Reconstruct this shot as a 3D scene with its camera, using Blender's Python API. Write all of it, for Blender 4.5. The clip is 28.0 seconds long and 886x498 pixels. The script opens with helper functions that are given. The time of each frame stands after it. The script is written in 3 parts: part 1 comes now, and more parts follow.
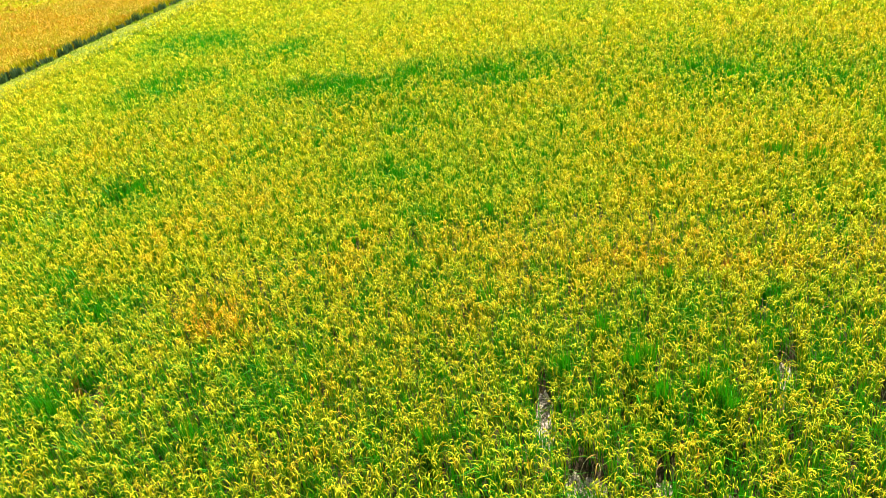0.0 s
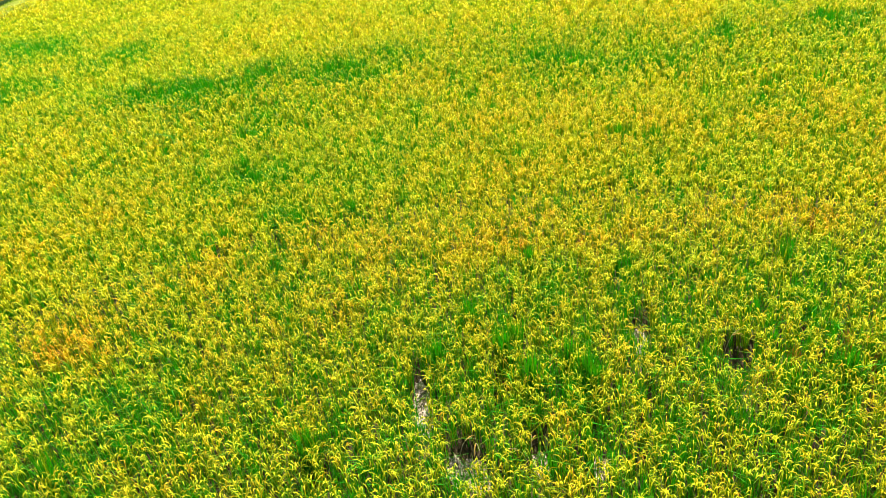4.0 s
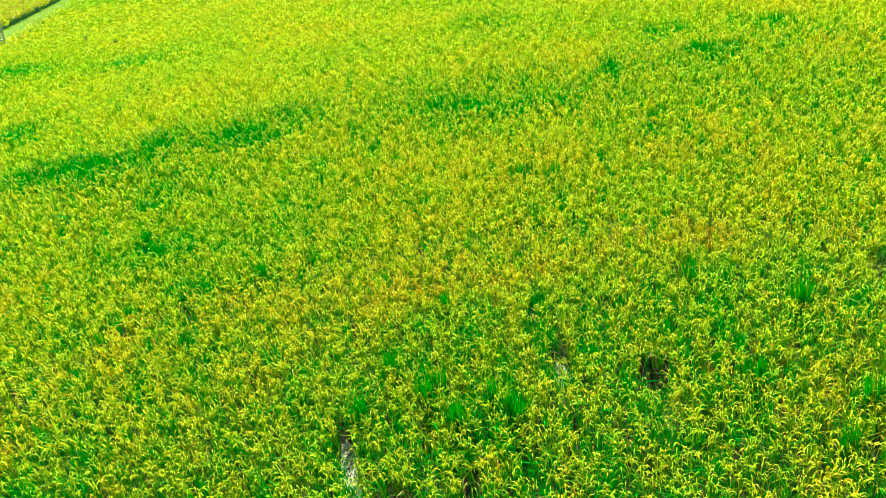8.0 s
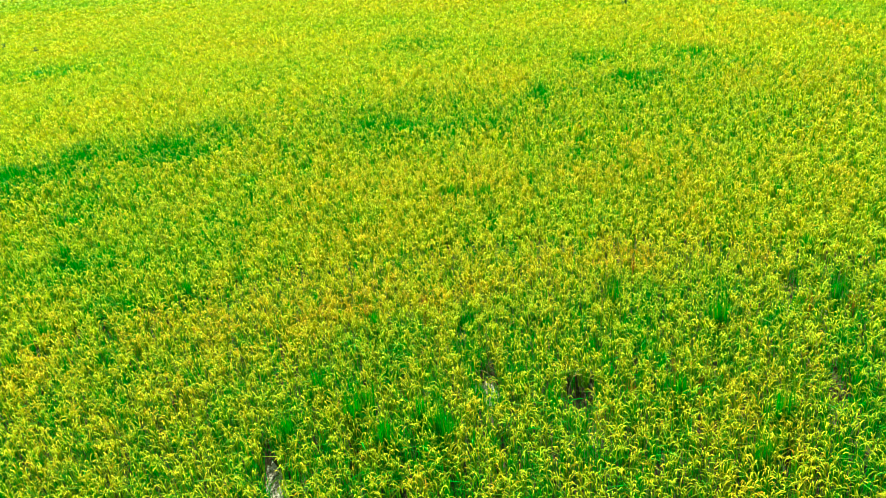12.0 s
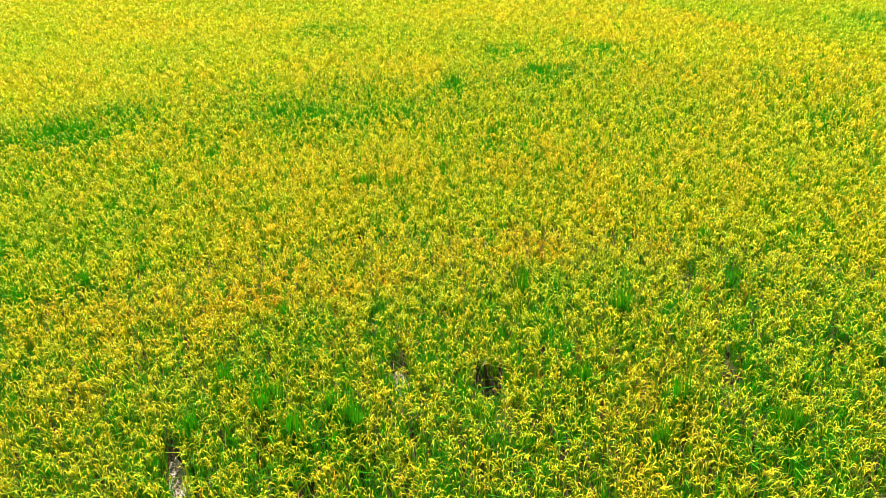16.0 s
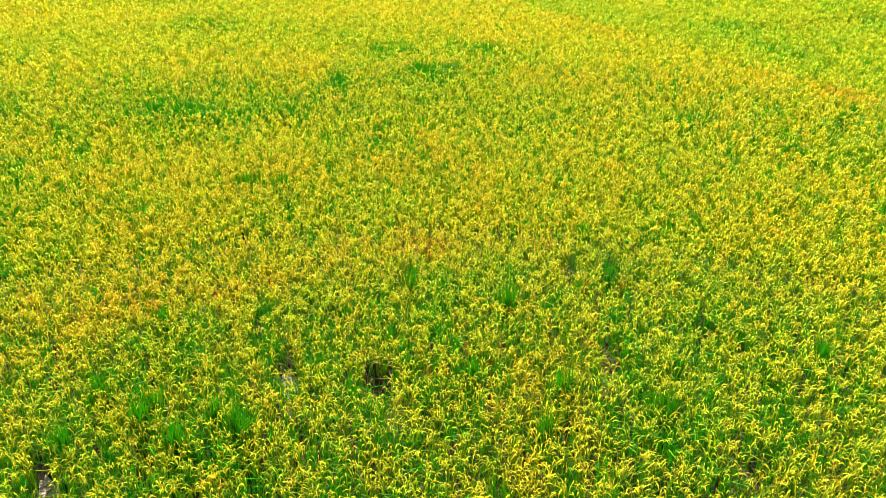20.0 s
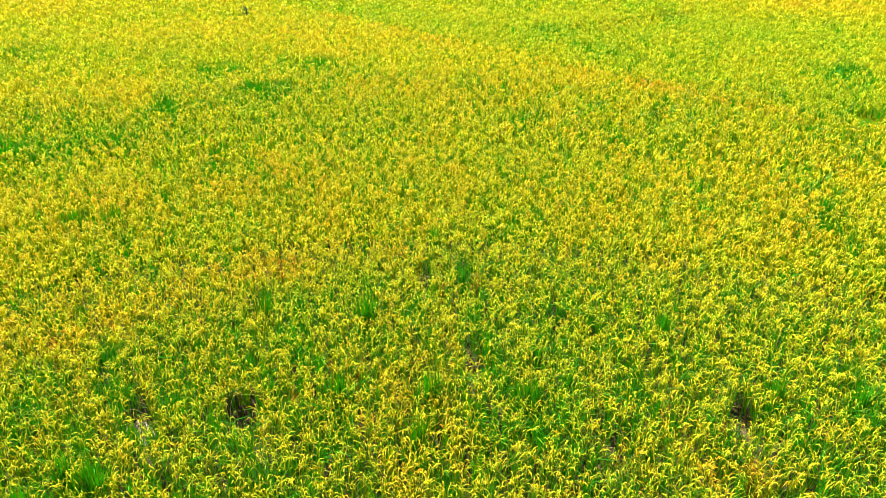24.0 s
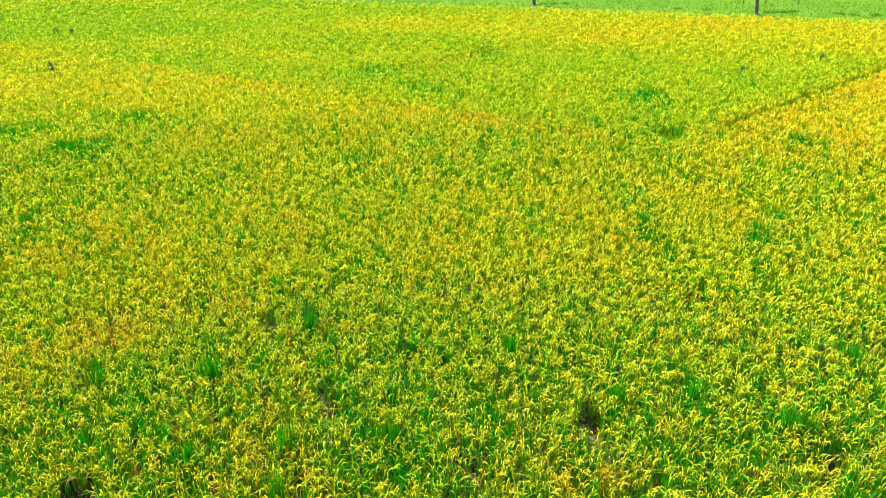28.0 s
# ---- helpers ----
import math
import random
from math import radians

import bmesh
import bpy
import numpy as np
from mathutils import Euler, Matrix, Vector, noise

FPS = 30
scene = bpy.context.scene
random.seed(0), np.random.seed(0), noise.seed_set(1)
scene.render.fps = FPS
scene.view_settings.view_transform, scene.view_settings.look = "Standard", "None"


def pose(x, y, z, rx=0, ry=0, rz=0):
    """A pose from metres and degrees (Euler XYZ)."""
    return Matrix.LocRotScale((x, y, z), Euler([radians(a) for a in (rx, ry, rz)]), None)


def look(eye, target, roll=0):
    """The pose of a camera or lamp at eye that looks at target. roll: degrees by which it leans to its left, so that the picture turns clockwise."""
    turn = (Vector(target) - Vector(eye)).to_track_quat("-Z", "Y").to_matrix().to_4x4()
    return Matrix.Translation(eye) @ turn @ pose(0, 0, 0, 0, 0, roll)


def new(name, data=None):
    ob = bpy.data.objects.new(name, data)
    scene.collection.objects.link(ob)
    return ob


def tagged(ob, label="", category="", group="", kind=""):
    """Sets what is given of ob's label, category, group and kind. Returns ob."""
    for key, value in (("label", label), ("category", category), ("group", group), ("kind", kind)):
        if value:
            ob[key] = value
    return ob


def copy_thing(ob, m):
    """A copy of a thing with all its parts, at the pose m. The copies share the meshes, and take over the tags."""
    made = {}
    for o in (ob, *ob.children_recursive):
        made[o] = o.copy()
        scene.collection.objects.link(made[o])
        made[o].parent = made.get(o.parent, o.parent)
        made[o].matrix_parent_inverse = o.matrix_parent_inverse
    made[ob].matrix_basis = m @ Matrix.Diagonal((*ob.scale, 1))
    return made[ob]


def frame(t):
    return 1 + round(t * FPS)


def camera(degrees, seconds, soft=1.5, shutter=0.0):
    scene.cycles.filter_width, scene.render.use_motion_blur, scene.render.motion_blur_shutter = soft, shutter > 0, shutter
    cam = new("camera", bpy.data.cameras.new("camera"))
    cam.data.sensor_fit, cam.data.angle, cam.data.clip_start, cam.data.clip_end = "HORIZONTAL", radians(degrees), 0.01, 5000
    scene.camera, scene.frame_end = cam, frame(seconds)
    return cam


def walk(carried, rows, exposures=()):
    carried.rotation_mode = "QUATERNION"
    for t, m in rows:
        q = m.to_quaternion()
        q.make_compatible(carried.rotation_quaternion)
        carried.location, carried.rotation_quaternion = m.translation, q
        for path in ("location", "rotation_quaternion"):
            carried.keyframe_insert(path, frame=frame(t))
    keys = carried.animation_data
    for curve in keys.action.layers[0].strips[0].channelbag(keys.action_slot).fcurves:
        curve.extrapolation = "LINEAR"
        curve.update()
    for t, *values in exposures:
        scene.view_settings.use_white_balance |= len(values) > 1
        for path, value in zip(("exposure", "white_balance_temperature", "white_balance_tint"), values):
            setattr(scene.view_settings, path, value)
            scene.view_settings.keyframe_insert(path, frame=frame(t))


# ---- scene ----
cam = camera(61.1, 28.0, soft=0.55)

# seconds, x, y, z, heading, tilt down, roll
ROWS = (
    (0.0, 0.000, -0.000, 9.850, 0.000, 28.087, -8.589), (0.5, -0.015, -0.025, 9.848, 1.037, 28.344, -8.516), (1.0, -0.027, -0.041, 9.848, 2.724, 28.783, -8.016), (1.5, -0.033, -0.041, 9.844, 4.545, 29.185, -8.219),
    (2.0, -0.037, -0.047, 9.835, 4.970, 29.410, -8.378), (2.5, -0.024, -0.062, 9.828, 5.913, 29.615, -8.427), (3.0, -0.000, -0.069, 9.827, 7.174, 29.809, -8.278), (3.5, 0.028, -0.087, 9.829, 9.594, 29.810, -7.900),
    (4.0, 0.054, -0.103, 9.827, 11.296, 29.739, -7.865), (4.5, 0.080, -0.117, 9.826, 13.353, 29.478, -7.957), (6.5, 0.191, -0.119, 9.791, 17.375, 28.320, -9.859), (7.0, 0.208, -0.125, 9.784, 17.723, 27.653, -10.342),
    (7.5, 0.223, -0.137, 9.777, 18.196, 27.103, -10.335), (8.0, 0.234, -0.142, 9.771, 18.750, 26.844, -10.150), (8.5, 0.244, -0.142, 9.764, 19.195, 26.770, -9.737), (9.0, 0.247, -0.151, 9.760, 19.896, 26.355, -9.417),
    (9.5, 0.240, -0.164, 9.760, 20.658, 26.221, -9.031), (10.0, 0.239, -0.168, 9.770, 21.378, 26.108, -8.602), (10.5, 0.243, -0.174, 9.776, 22.164, 26.003, -8.232), (11.0, 0.241, -0.188, 9.777, 22.971, 26.115, -7.888),
    (11.5, 0.235, -0.198, 9.773, 23.814, 26.086, -7.370), (12.0, 0.234, -0.207, 9.769, 24.751, 26.078, -6.870), (12.5, 0.246, -0.209, 9.771, 25.614, 26.136, -6.457), (14.5, 0.288, -0.222, 9.758, 30.025, 26.849, -4.381),
    (15.0, 0.293, -0.227, 9.758, 30.640, 27.028, -4.026), (15.5, 0.304, -0.229, 9.760, 31.248, 27.241, -3.747), (16.0, 0.308, -0.235, 9.764, 31.925, 27.420, -3.421), (16.5, 0.305, -0.241, 9.758, 32.676, 27.623, -3.059),
    (17.0, 0.312, -0.236, 9.754, 33.449, 27.723, -2.644), (17.5, 0.314, -0.232, 9.752, 34.378, 27.814, -2.158), (18.0, 0.311, -0.241, 9.747, 36.007, 27.838, -1.444), (18.5, 0.314, -0.248, 9.755, 37.302, 27.849, -1.005),
    (19.0, 0.318, -0.256, 9.771, 38.655, 27.848, -0.578), (19.5, 0.320, -0.264, 9.790, 40.552, 27.832, -0.132), (20.0, 0.324, -0.264, 9.796, 41.471, 27.845, 0.073), (20.5, 0.324, -0.274, 9.800, 42.551, 27.773, 0.273),
    (21.0, 0.325, -0.281, 9.799, 43.816, 27.687, 0.545), (21.5, 0.334, -0.275, 9.800, 44.841, 27.606, 0.648), (23.5, 0.339, -0.238, 9.764, 52.448, 27.115, -0.317), (24.0, 0.353, -0.250, 9.772, 54.007, 26.961, -0.278),
    (24.5, 0.357, -0.267, 9.777, 56.235, 26.590, -1.076), (25.0, 0.351, -0.283, 9.775, 58.948, 26.146, -0.961), (25.5, 0.363, -0.288, 9.776, 59.977, 25.757, -1.078), (26.0, 0.379, -0.289, 9.776, 60.806, 25.652, -0.962),
    (26.5, 0.382, -0.301, 9.775, 62.064, 25.340, -0.964), (27.0, 0.373, -0.322, 9.769, 63.822, 24.935, -0.597), (27.5, 0.380, -0.347, 9.772, 64.929, 24.528, -0.855), (28.0, 0.406, -0.373, 9.782, 66.837, 24.076, -0.618),
)


def aim(x, y, z, yaw, tilt, roll):
    a, b = radians(yaw), radians(tilt)
    way = Vector((math.sin(a) * math.cos(b), math.cos(a) * math.cos(b), -math.sin(b)))
    return look((x, y, z), Vector((x, y, z)) + way, roll)


EXPOSURES = tuple((t, e + 0.36, k, m) for t, e, k, m in (
    (0.0, 1.26, 7250, 10), (4.5, 1.3, 7250, 10), (6.5, 1.26, 6500, -34), (11.0, 1.23, 6450, -38), (12.0, 1.24, 6620, -27),
    (14.5, 1.28, 7300, 11), (21.5, 1.28, 7100, 10), (24.7, 1.27, 7420, 12), (25.0, 1.22, 7000, -15), (28.0, 1.16, 6950, -5)))
walk(cam, [(r[0], aim(*r[1:])) for r in ROWS], EXPOSURES)

# ---------------------------------------------------------------- light
SUN_AZ, SUN_EL = 22.0, 44.0          # compass from +y, clockwise
world = bpy.data.worlds.new("sky")
scene.world = world
world.use_nodes = True
sky = world.node_tree.nodes.new("ShaderNodeTexSky")
sky.sky_type, sky.sun_disc = "NISHITA", False
sky.sun_elevation, sky.sun_rotation = radians(SUN_EL), radians(SUN_AZ)
sky.dust_density = 3.0
world.node_tree.nodes["Background"].inputs["Strength"].default_value = 0.05
world.node_tree.links.new(sky.outputs[0], world.node_tree.nodes["Background"].inputs["Color"])
sun = new("sun", bpy.data.lights.new("sun", "SUN"))
sun.data.energy, sun.data.angle, sun.data.color = 5.0, radians(0.6), (1.0, 0.95, 0.84)
sd = Vector((math.sin(radians(SUN_AZ)) * math.cos(radians(SUN_EL)), math.cos(radians(SUN_AZ)) * math.cos(radians(SUN_EL)), math.sin(radians(SUN_EL))))
sun.matrix_world = look(sd * 200, (0, 0, 0))


# ---------------------------------------------------------------- materials
class Mat:
    def __init__(self, name):
        self.m = bpy.data.materials.new(name)
        self.m.use_nodes = True
        self.t = self.m.node_tree
        self.out = self.t.nodes["Material Output"]
        self.p = self.t.nodes["Principled BSDF"]

    def node(self, kind, **sets):
        n = self.t.nodes.new("ShaderNode" + kind)
        for k, v in sets.items():
            setattr(n, k, v)
        return n

    def link(self, a, b):
        self.t.links.new(a, b)

    def put(self, sock, v):
        if hasattr(v, "is_linked"):
            self.link(v, sock)
        else:
            sock.default_value = v

    def noise(self, scale, detail=4.0, rough=0.55, vec=None):
        n = self.node("TexNoise")
        n.inputs["Scale"].default_value, n.inputs["Detail"].default_value, n.inputs["Roughness"].default_value = scale, detail, rough
        self.link(vec if vec else self.node("NewGeometry").outputs["Position"], n.inputs["Vector"])
        return n.outputs["Fac"]

    def ramp(self, fac, stops):
        r = self.node("ValToRGB")
        els = r.color_ramp.elements
        while len(els) < len(stops):
            els.new(0.5)
        for e, (pos, col) in zip(els, stops):
            e.position, e.color = pos, (*col, 1)
        self.link(fac, r.inputs[0])
        return r.outputs[0]

    def mix(self, fac, a, b, mode="MIX"):
        n = self.node("MixRGB", blend_type=mode)
        for s, v in zip(n.inputs, (fac, a, b)):
            self.put(s, v if hasattr(v, "is_linked") or isinstance(v, float) else (*v, 1))
        return n.outputs[0]

    def math(self, op, a, b=0.0, clamp=False):
        n = self.node("Math", operation=op, use_clamp=clamp)
        self.put(n.inputs[0], a), self.put(n.inputs[1], b)
        return n.outputs[0]

    def bump(self, fac, strength, dist=0.01):
        b = self.node("Bump")
        b.inputs["Strength"].default_value, b.inputs["Distance"].default_value = strength, dist
        self.link(fac, b.inputs["Height"])
        self.link(b.outputs[0], self.p.inputs["Normal"])


def plant_material(name, stops, vary, through_col, through_amount, rough=0.5, gloss=0.08):
    """Blade surface: colour from the stored ripeness, which also pales far leaves, each blade a little different, light
    passing through.
    """
    k = Mat(name)
    ripe = k.node("Attribute", attribute_name="ripe").outputs["Fac"]
    isl = k.node("NewGeometry").outputs["Random Per Island"]
    off = k.math("MULTIPLY", k.math("SUBTRACT", isl, 0.5), vary)
    fac = k.math("ADD", ripe, off, True)
    col = k.ramp(fac, stops)
    each = k.math("FRACT", k.math("MULTIPLY", isl, 37.3))
    col = k.mix(k.math("MULTIPLY", each, 0.62), col, k.mix(1.0, col, (0.45, 0.5, 0.6), "MULTIPLY"))
    fine = k.noise(60.0, 2.0)
    col = k.mix(k.math("MULTIPLY", fine, 0.35), col, k.mix(1.0, col, (0.55, 0.6, 0.5), "MULTIPLY"))
    k.link(col, k.p.inputs["Base Color"])
    k.p.inputs["Roughness"].default_value = rough
    k.p.inputs["Specular IOR Level"].default_value = gloss
    tr = k.node("BsdfTranslucent")
    k.link(k.mix(1.0, col, through_col, "MULTIPLY"), tr.inputs["Color"])
    ms = k.node("MixShader")
    ms.inputs[0].default_value = through_amount
    k.link(k.p.outputs[0], ms.inputs[1]), k.link(tr.outputs[0], ms.inputs[2])
    k.link(ms.outputs[0], k.out.inputs["Surface"])
    return k.m


LEAF = plant_material("rice_leaf", ((0.0, (0.024, 0.40, 0.013)), (0.12, (0.055, 0.32, 0.014)), (0.27, (0.20, 0.34, 0.016)), (0.48, (0.46, 0.46, 0.02)), (0.8, (0.64, 0.46, 0.03))), 0.3, (1.0, 1.0, 0.5), 0.24, 0.5, 0.12)
PANICLE = plant_material("rice_panicle", ((0.0, (0.46, 0.62, 0.03)), (0.32, (0.78, 0.74, 0.035)), (0.6, (0.90, 0.64, 0.035)), (1.0, (0.86, 0.36, 0.025))), 0.34, (1.0, 1.0, 0.5), 0.3, 0.7, 0.06)
PANICLE_GOLD = plant_material("golden_panicle", ((0.0, (0.40, 0.40, 0.06)), (0.5, (0.62, 0.46, 0.05)), (1.0, (0.68, 0.35, 0.03))), 0.34, (1.0, 1.0, 0.5), 0.25, 0.7, 0.06)
CANOPY = plant_material("lower_canopy", ((0.0, (0.025, 0.25, 0.008)), (0.16, (0.11, 0.26, 0.009)), (0.36, (0.26, 0.29, 0.010)), (0.75, (0.34, 0.25, 0.02))), 0.0, (1.0, 1.0, 0.4), 0.1, 0.9, 0.0)
GRASS = plant_material("grass_blade", ((0.0, (0.09, 0.30, 0.015)), (0.5, (0.24, 0.40, 0.03)), (1.0, (0.50, 0.49, 0.09))), 0.4, (1.0, 1.0, 0.4), 0.35, 0.8, 0.03)
WEED = plant_material("weed_leaf", ((0.0, (0.07, 0.15, 0.09)), (1.0, (0.18, 0.32, 0.15))), 0.6, (1.0, 1.0, 0.5), 0.3)


def soil_material():
    k = Mat("paddy_mud")
    k.p.inputs["Specular IOR Level"].default_value = 0.05
    a, b, c = k.noise(1.3, 5.0), k.noise(14.0, 6.0), k.noise(90.0, 3.0)
    col = k.ramp(a, ((0.3, (0.028, 0.022, 0.012)), (0.7, (0.06, 0.045, 0.026))))
    col = k.mix(k.math("MULTIPLY", b, 0.6), col, (0.075, 0.06, 0.036))
    k.link(col, k.p.inputs["Base Color"])
    k.p.inputs["Roughness"].default_value = 0.85
    k.bump(k.math("ADD", b, k.math("MULTIPLY", c, 0.3)), 0.8, 0.03)
    return k.m


def cracked_material(name="dry_mud", pale=(0.34, 0.28, 0.24), high=(0.48, 0.42, 0.37)):
    """Dried pale mud split into plates."""
    k = Mat(name)
    k.p.inputs["Specular IOR Level"].default_value = 0.05
    pos = k.node("NewGeometry").outputs["Position"]
    v = k.node("TexVoronoi", feature="DISTANCE_TO_EDGE")
    v.inputs["Scale"].default_value = 14.0
    k.link(pos, v.inputs["Vector"])
    crack = k.math("LESS_THAN", v.outputs["Distance"], 0.06)
    n = k.noise(25.0, 5.0)
    col = k.ramp(n, ((0.3, pale), (0.7, high)))
    col = k.mix(crack, col, (0.12, 0.09, 0.06))
    k.link(col, k.p.inputs["Base Color"])
    k.p.inputs["Roughness"].default_value = 0.8
    k.bump(k.math("SUBTRACT", n, crack), 0.7, 0.02)
    return k.m


def grass_ground_material(name, low, high, dry, dark):
    k = Mat(name)
    k.p.inputs["Specular IOR Level"].default_value = 0.05
    a, b, c = k.noise(0.08, 4.0), k.noise(1.1, 5.0), k.noise(12.0, 5.0)
    col = k.ramp(a, ((0.3, low), (0.7, high)))
    col = k.mix(k.math("MULTIPLY", b, 0.5), col, dry)
    col = k.mix(k.math("MULTIPLY", c, 0.4), col, dark)
    k.link(col, k.p.inputs["Base Color"])
    k.p.inputs["Roughness"].default_value = 0.9
    k.bump(c, 0.9, 0.08)
    return k.m


def concrete_material(light=1.0):
    k = Mat("weathered_concrete")
    k.p.inputs["Specular IOR Level"].default_value = 0.05
    a, b = k.noise(1.5, 5.0), k.noise(40.0, 5.0)
    col = k.ramp(a, ((0.3, (0.16 * light, 0.15 * light, 0.13 * light)), (0.7, (0.28 * light, 0.27 * light, 0.24 * light))))
    col = k.mix(k.math("MULTIPLY", b, 0.4), col, (0.12, 0.11, 0.09))
    k.link(col, k.p.inputs["Base Color"])
    k.p.inputs["Roughness"].default_value = 0.85
    k.bump(b, 0.4, 0.01)
    return k.m


def wood_material():
    k = Mat("grey_stake_wood")
    a = k.noise(18.0, 5.0)
    k.link(k.ramp(a, ((0.3, (0.05, 0.045, 0.03)), (0.7, (0.13, 0.11, 0.08)))), k.p.inputs["Base Color"])
    k.p.inputs["Roughness"].default_value = 0.8
    k.bump(a, 0.5, 0.004)
    return k.m


DAMP = cracked_material("damp_mud", (0.13, 0.075, 0.05), (0.26, 0.17, 0.12))
SOIL, DRY, CONCRETE, WOOD = soil_material(), cracked_material(), concrete_material(), wood_material()
GROUND = grass_ground_material("grass_ground", (0.07, 0.19, 0.015), (0.13, 0.25, 0.02), (0.17, 0.25, 0.03), (0.04, 0.13, 0.02))
BANK = grass_ground_material("dry_bank", (0.15, 0.22, 0.02), (0.21, 0.26, 0.03), (0.26, 0.24, 0.05), (0.10, 0.16, 0.015))


def part(name, bm, material, parent=None, label=""):
    me = bpy.data.meshes.new(name)
    bm.to_mesh(me)
    bm.free()
    me.materials.append(material)
    ob = new(name, me)
    ob.parent = parent
    if label:
        ob["label"] = label
    return ob


# ---------------------------------------------------------------- the plan
# Plots lie along a field axis that leans 11 degrees east of +y.
AX = np.array((0.198, 0.980))          # along the bunds
AN = np.array((0.980, -0.198))         # across them
TOP = 0.85                            # height of the crop


def across(x, y):
    return x * AN[0] + y * AN[1]


def along(x, y):
    return x * AX[0] + y * AX[1]


WEST_EDGE, WEST_FAR = -32.4, -35.9    # crop edge and the far foot of the western bund, across the axis
EAST_EDGE = 79.0                      # the crop ends before the eastern verge (x)

# x, y, half length, half depth, direction, amount
GREEN_WEST = (
    (-9.0, 68.0, 4.6, 1.8, -60, 0.75), (-0.4, 60.3, 2.4, 1.6, -25, 0.7), (-16.0, 50.5, 2.2, 1.6, -30, 0.6), (-8.5, 43.2, 2.2, 1.4, -35, 0.6),
    (-13.8, 50.7, 4.2, 3, -34, 0.8), (-13.65, 40.05, 2.55, 3, -29, 0.7), (-7.05, 45, 1.35, 1.95, -34, 0.8), (-3.6, 34.35, 3.15, 1.35, -29, 1),
    (-0.3, 34.8, 1.05, 2.55, -31, 0.7), (3, 33, 1.5, 1.2, -30, 1), (6, 33.6, 0.75, 0.9, -32, 0.7), (-10.65, 24.75, 0.75, 1.2, -21, 0.9),
    (-1.05, 22.65, 1.35, 0.6, -22, 0.7), (-0.45, 19.2, 0.75, 0.75, -19, 0.5), (1.2, 18.3, 0.6, 0.3, -19, 0.6), (-0.45, 16.95, 0.6, 0.3, -18, 0.6),
    (-0.6, 27.15, 1.8, 1.95, -25, 0.4), (-8.6, 12.9, 0.5, 0.4, -20, 0.9), (-8.7, 16.9, 0.45, 0.5, -20, 0.9), (-10.5, 18.5, 0.7, 0.5, -20, 0.7),
    (-10.1, 14.8, 0.5, 0.4, -20, 0.6), (-3.9, 12.1, 0.35, 0.3, -20, 0.7), (-5.3, 11.1, 0.35, 0.3, -20, 0.7), (-10.7, 47.6, 2.0, 0.9, -30, 0.7),
    (-12.5, 41.9, 2.0, 0.9, -30, 0.7), (-6.8, 44.3, 1.4, 0.9, -30, 0.7), (-0.7, 28.7, 0.8, 0.6, -25, 0.6), (-14.9, 39.3, 1.5, 0.8, -30, 0.6), (-11.0, 41.2, 1.5, 0.7, -30, 0.9))
GREEN_MID = (
    (11.55, 29.7, 1.35, 0.75, -32, 0.42), (5.55, 34.2, 1.8, 1.5, -49, 0.51), (11.85, 28.2, 2.1, 1.05, -50, 0.68), (14.55, 30.9, 2.4, 1.2, -53, 0.42),
    (14.85, 26.25, 2.25, 1.2, -51, 0.51), (18.6, 27.45, 0.45, 0.9, -53, 0.68), (24, 31.35, 0.75, 1.2, -59, 0.59), (22.65, 25.95, 0.9, 1.05, -56, 0.59),
    (20.55, 44.1, 2.85, 2.85, -62, 0.51), (15.15, 19.95, 0.3, 0.6, -47, 0.59), (27.9, 26.7, 2.1, 0.75, -60, 0.42))
GREEN_EAST = (
    (28.5, 28.35, 1.65, 1.05, -69, 0.7), (41.85, 5.25, 1.05, 1.8, -70, 0.8), (22.35, 2.4, 0.3, 0.3, -68, 1),
    (23.1, -0.9, 0.3, 0.45, -69, 1), (23.7, -2.25, 0.3, 0.3, -67, 0.6), (29.4, 10.05, 0.3, 0.6, -70, 0.8), (29.4, 12.75, 0.45, 0.6, -69, 0.5),
    (26.25, 14.55, 0.75, 0.75, -69, 0.6), (25.65, 9.9, 0.3, 0.6, -68, 0.6), (35.4, -2.25, 0.6, 0.75, -69, 0.5), (51.3, 17.55, 1.2, 1.8, -71, 0.5),
    (43.35, 22.35, 1.8, 1.95, -70, 0.5), (24.6, 31.5, 1.0, 1.1, -55, 0.8), (23.3, 26.6, 1.3, 0.8, -55, 0.9), (28.5, 28.2, 1.3, 0.8, -60, 0.8),
    (18.8, 27.8, 0.8, 0.8, -50, 0.8), (40.1, 18.3, 1.2, 0.6, -70, 0.6), (16.0, 19.4, 0.4, 0.4, -50, 0.8), (30.9, 4.8, 0.5, 0.4, -60, 0.6),
    (25.4, -1.5, 0.35, 0.4, -60, 0.7), (22.7, 6.2, 0.35, 0.4, -60, 0.7), (35.7, -2.1, 0.6, 0.5, -60, 0.7), (11.7, 29.5, 1.3, 0.8, -40, 0.6))
ORANGE = (
    (-5.7, 15.3, 0.9, 0.6, -15, 1.4), (6.3, 14.4, 1.8, 0.45, -18, 0.8), (8.4, 20.1, 2.25, 2.85, -23, 0.35), (7.8, 11.55, 0.3, 0.75, -16, 0.5),
    (-2.1, 16.95, 0.6, 1.2, -17, 0.4), (6, 19.2, 1.8, 0.75, -39, 0.6), (4.95, 14.85, 0.9, 0.45, -38, 0.9), (0.3, 17.85, 0.45, 0.6, -38, 0.6),
    (10.95, 13.05, 0.6, 0.3, -39, 0.5), (38.1, 26.4, 3.15, 1.4, -80, 0.3), (6.9, 15.9, 1.05, 1.65, -54, 0.5))
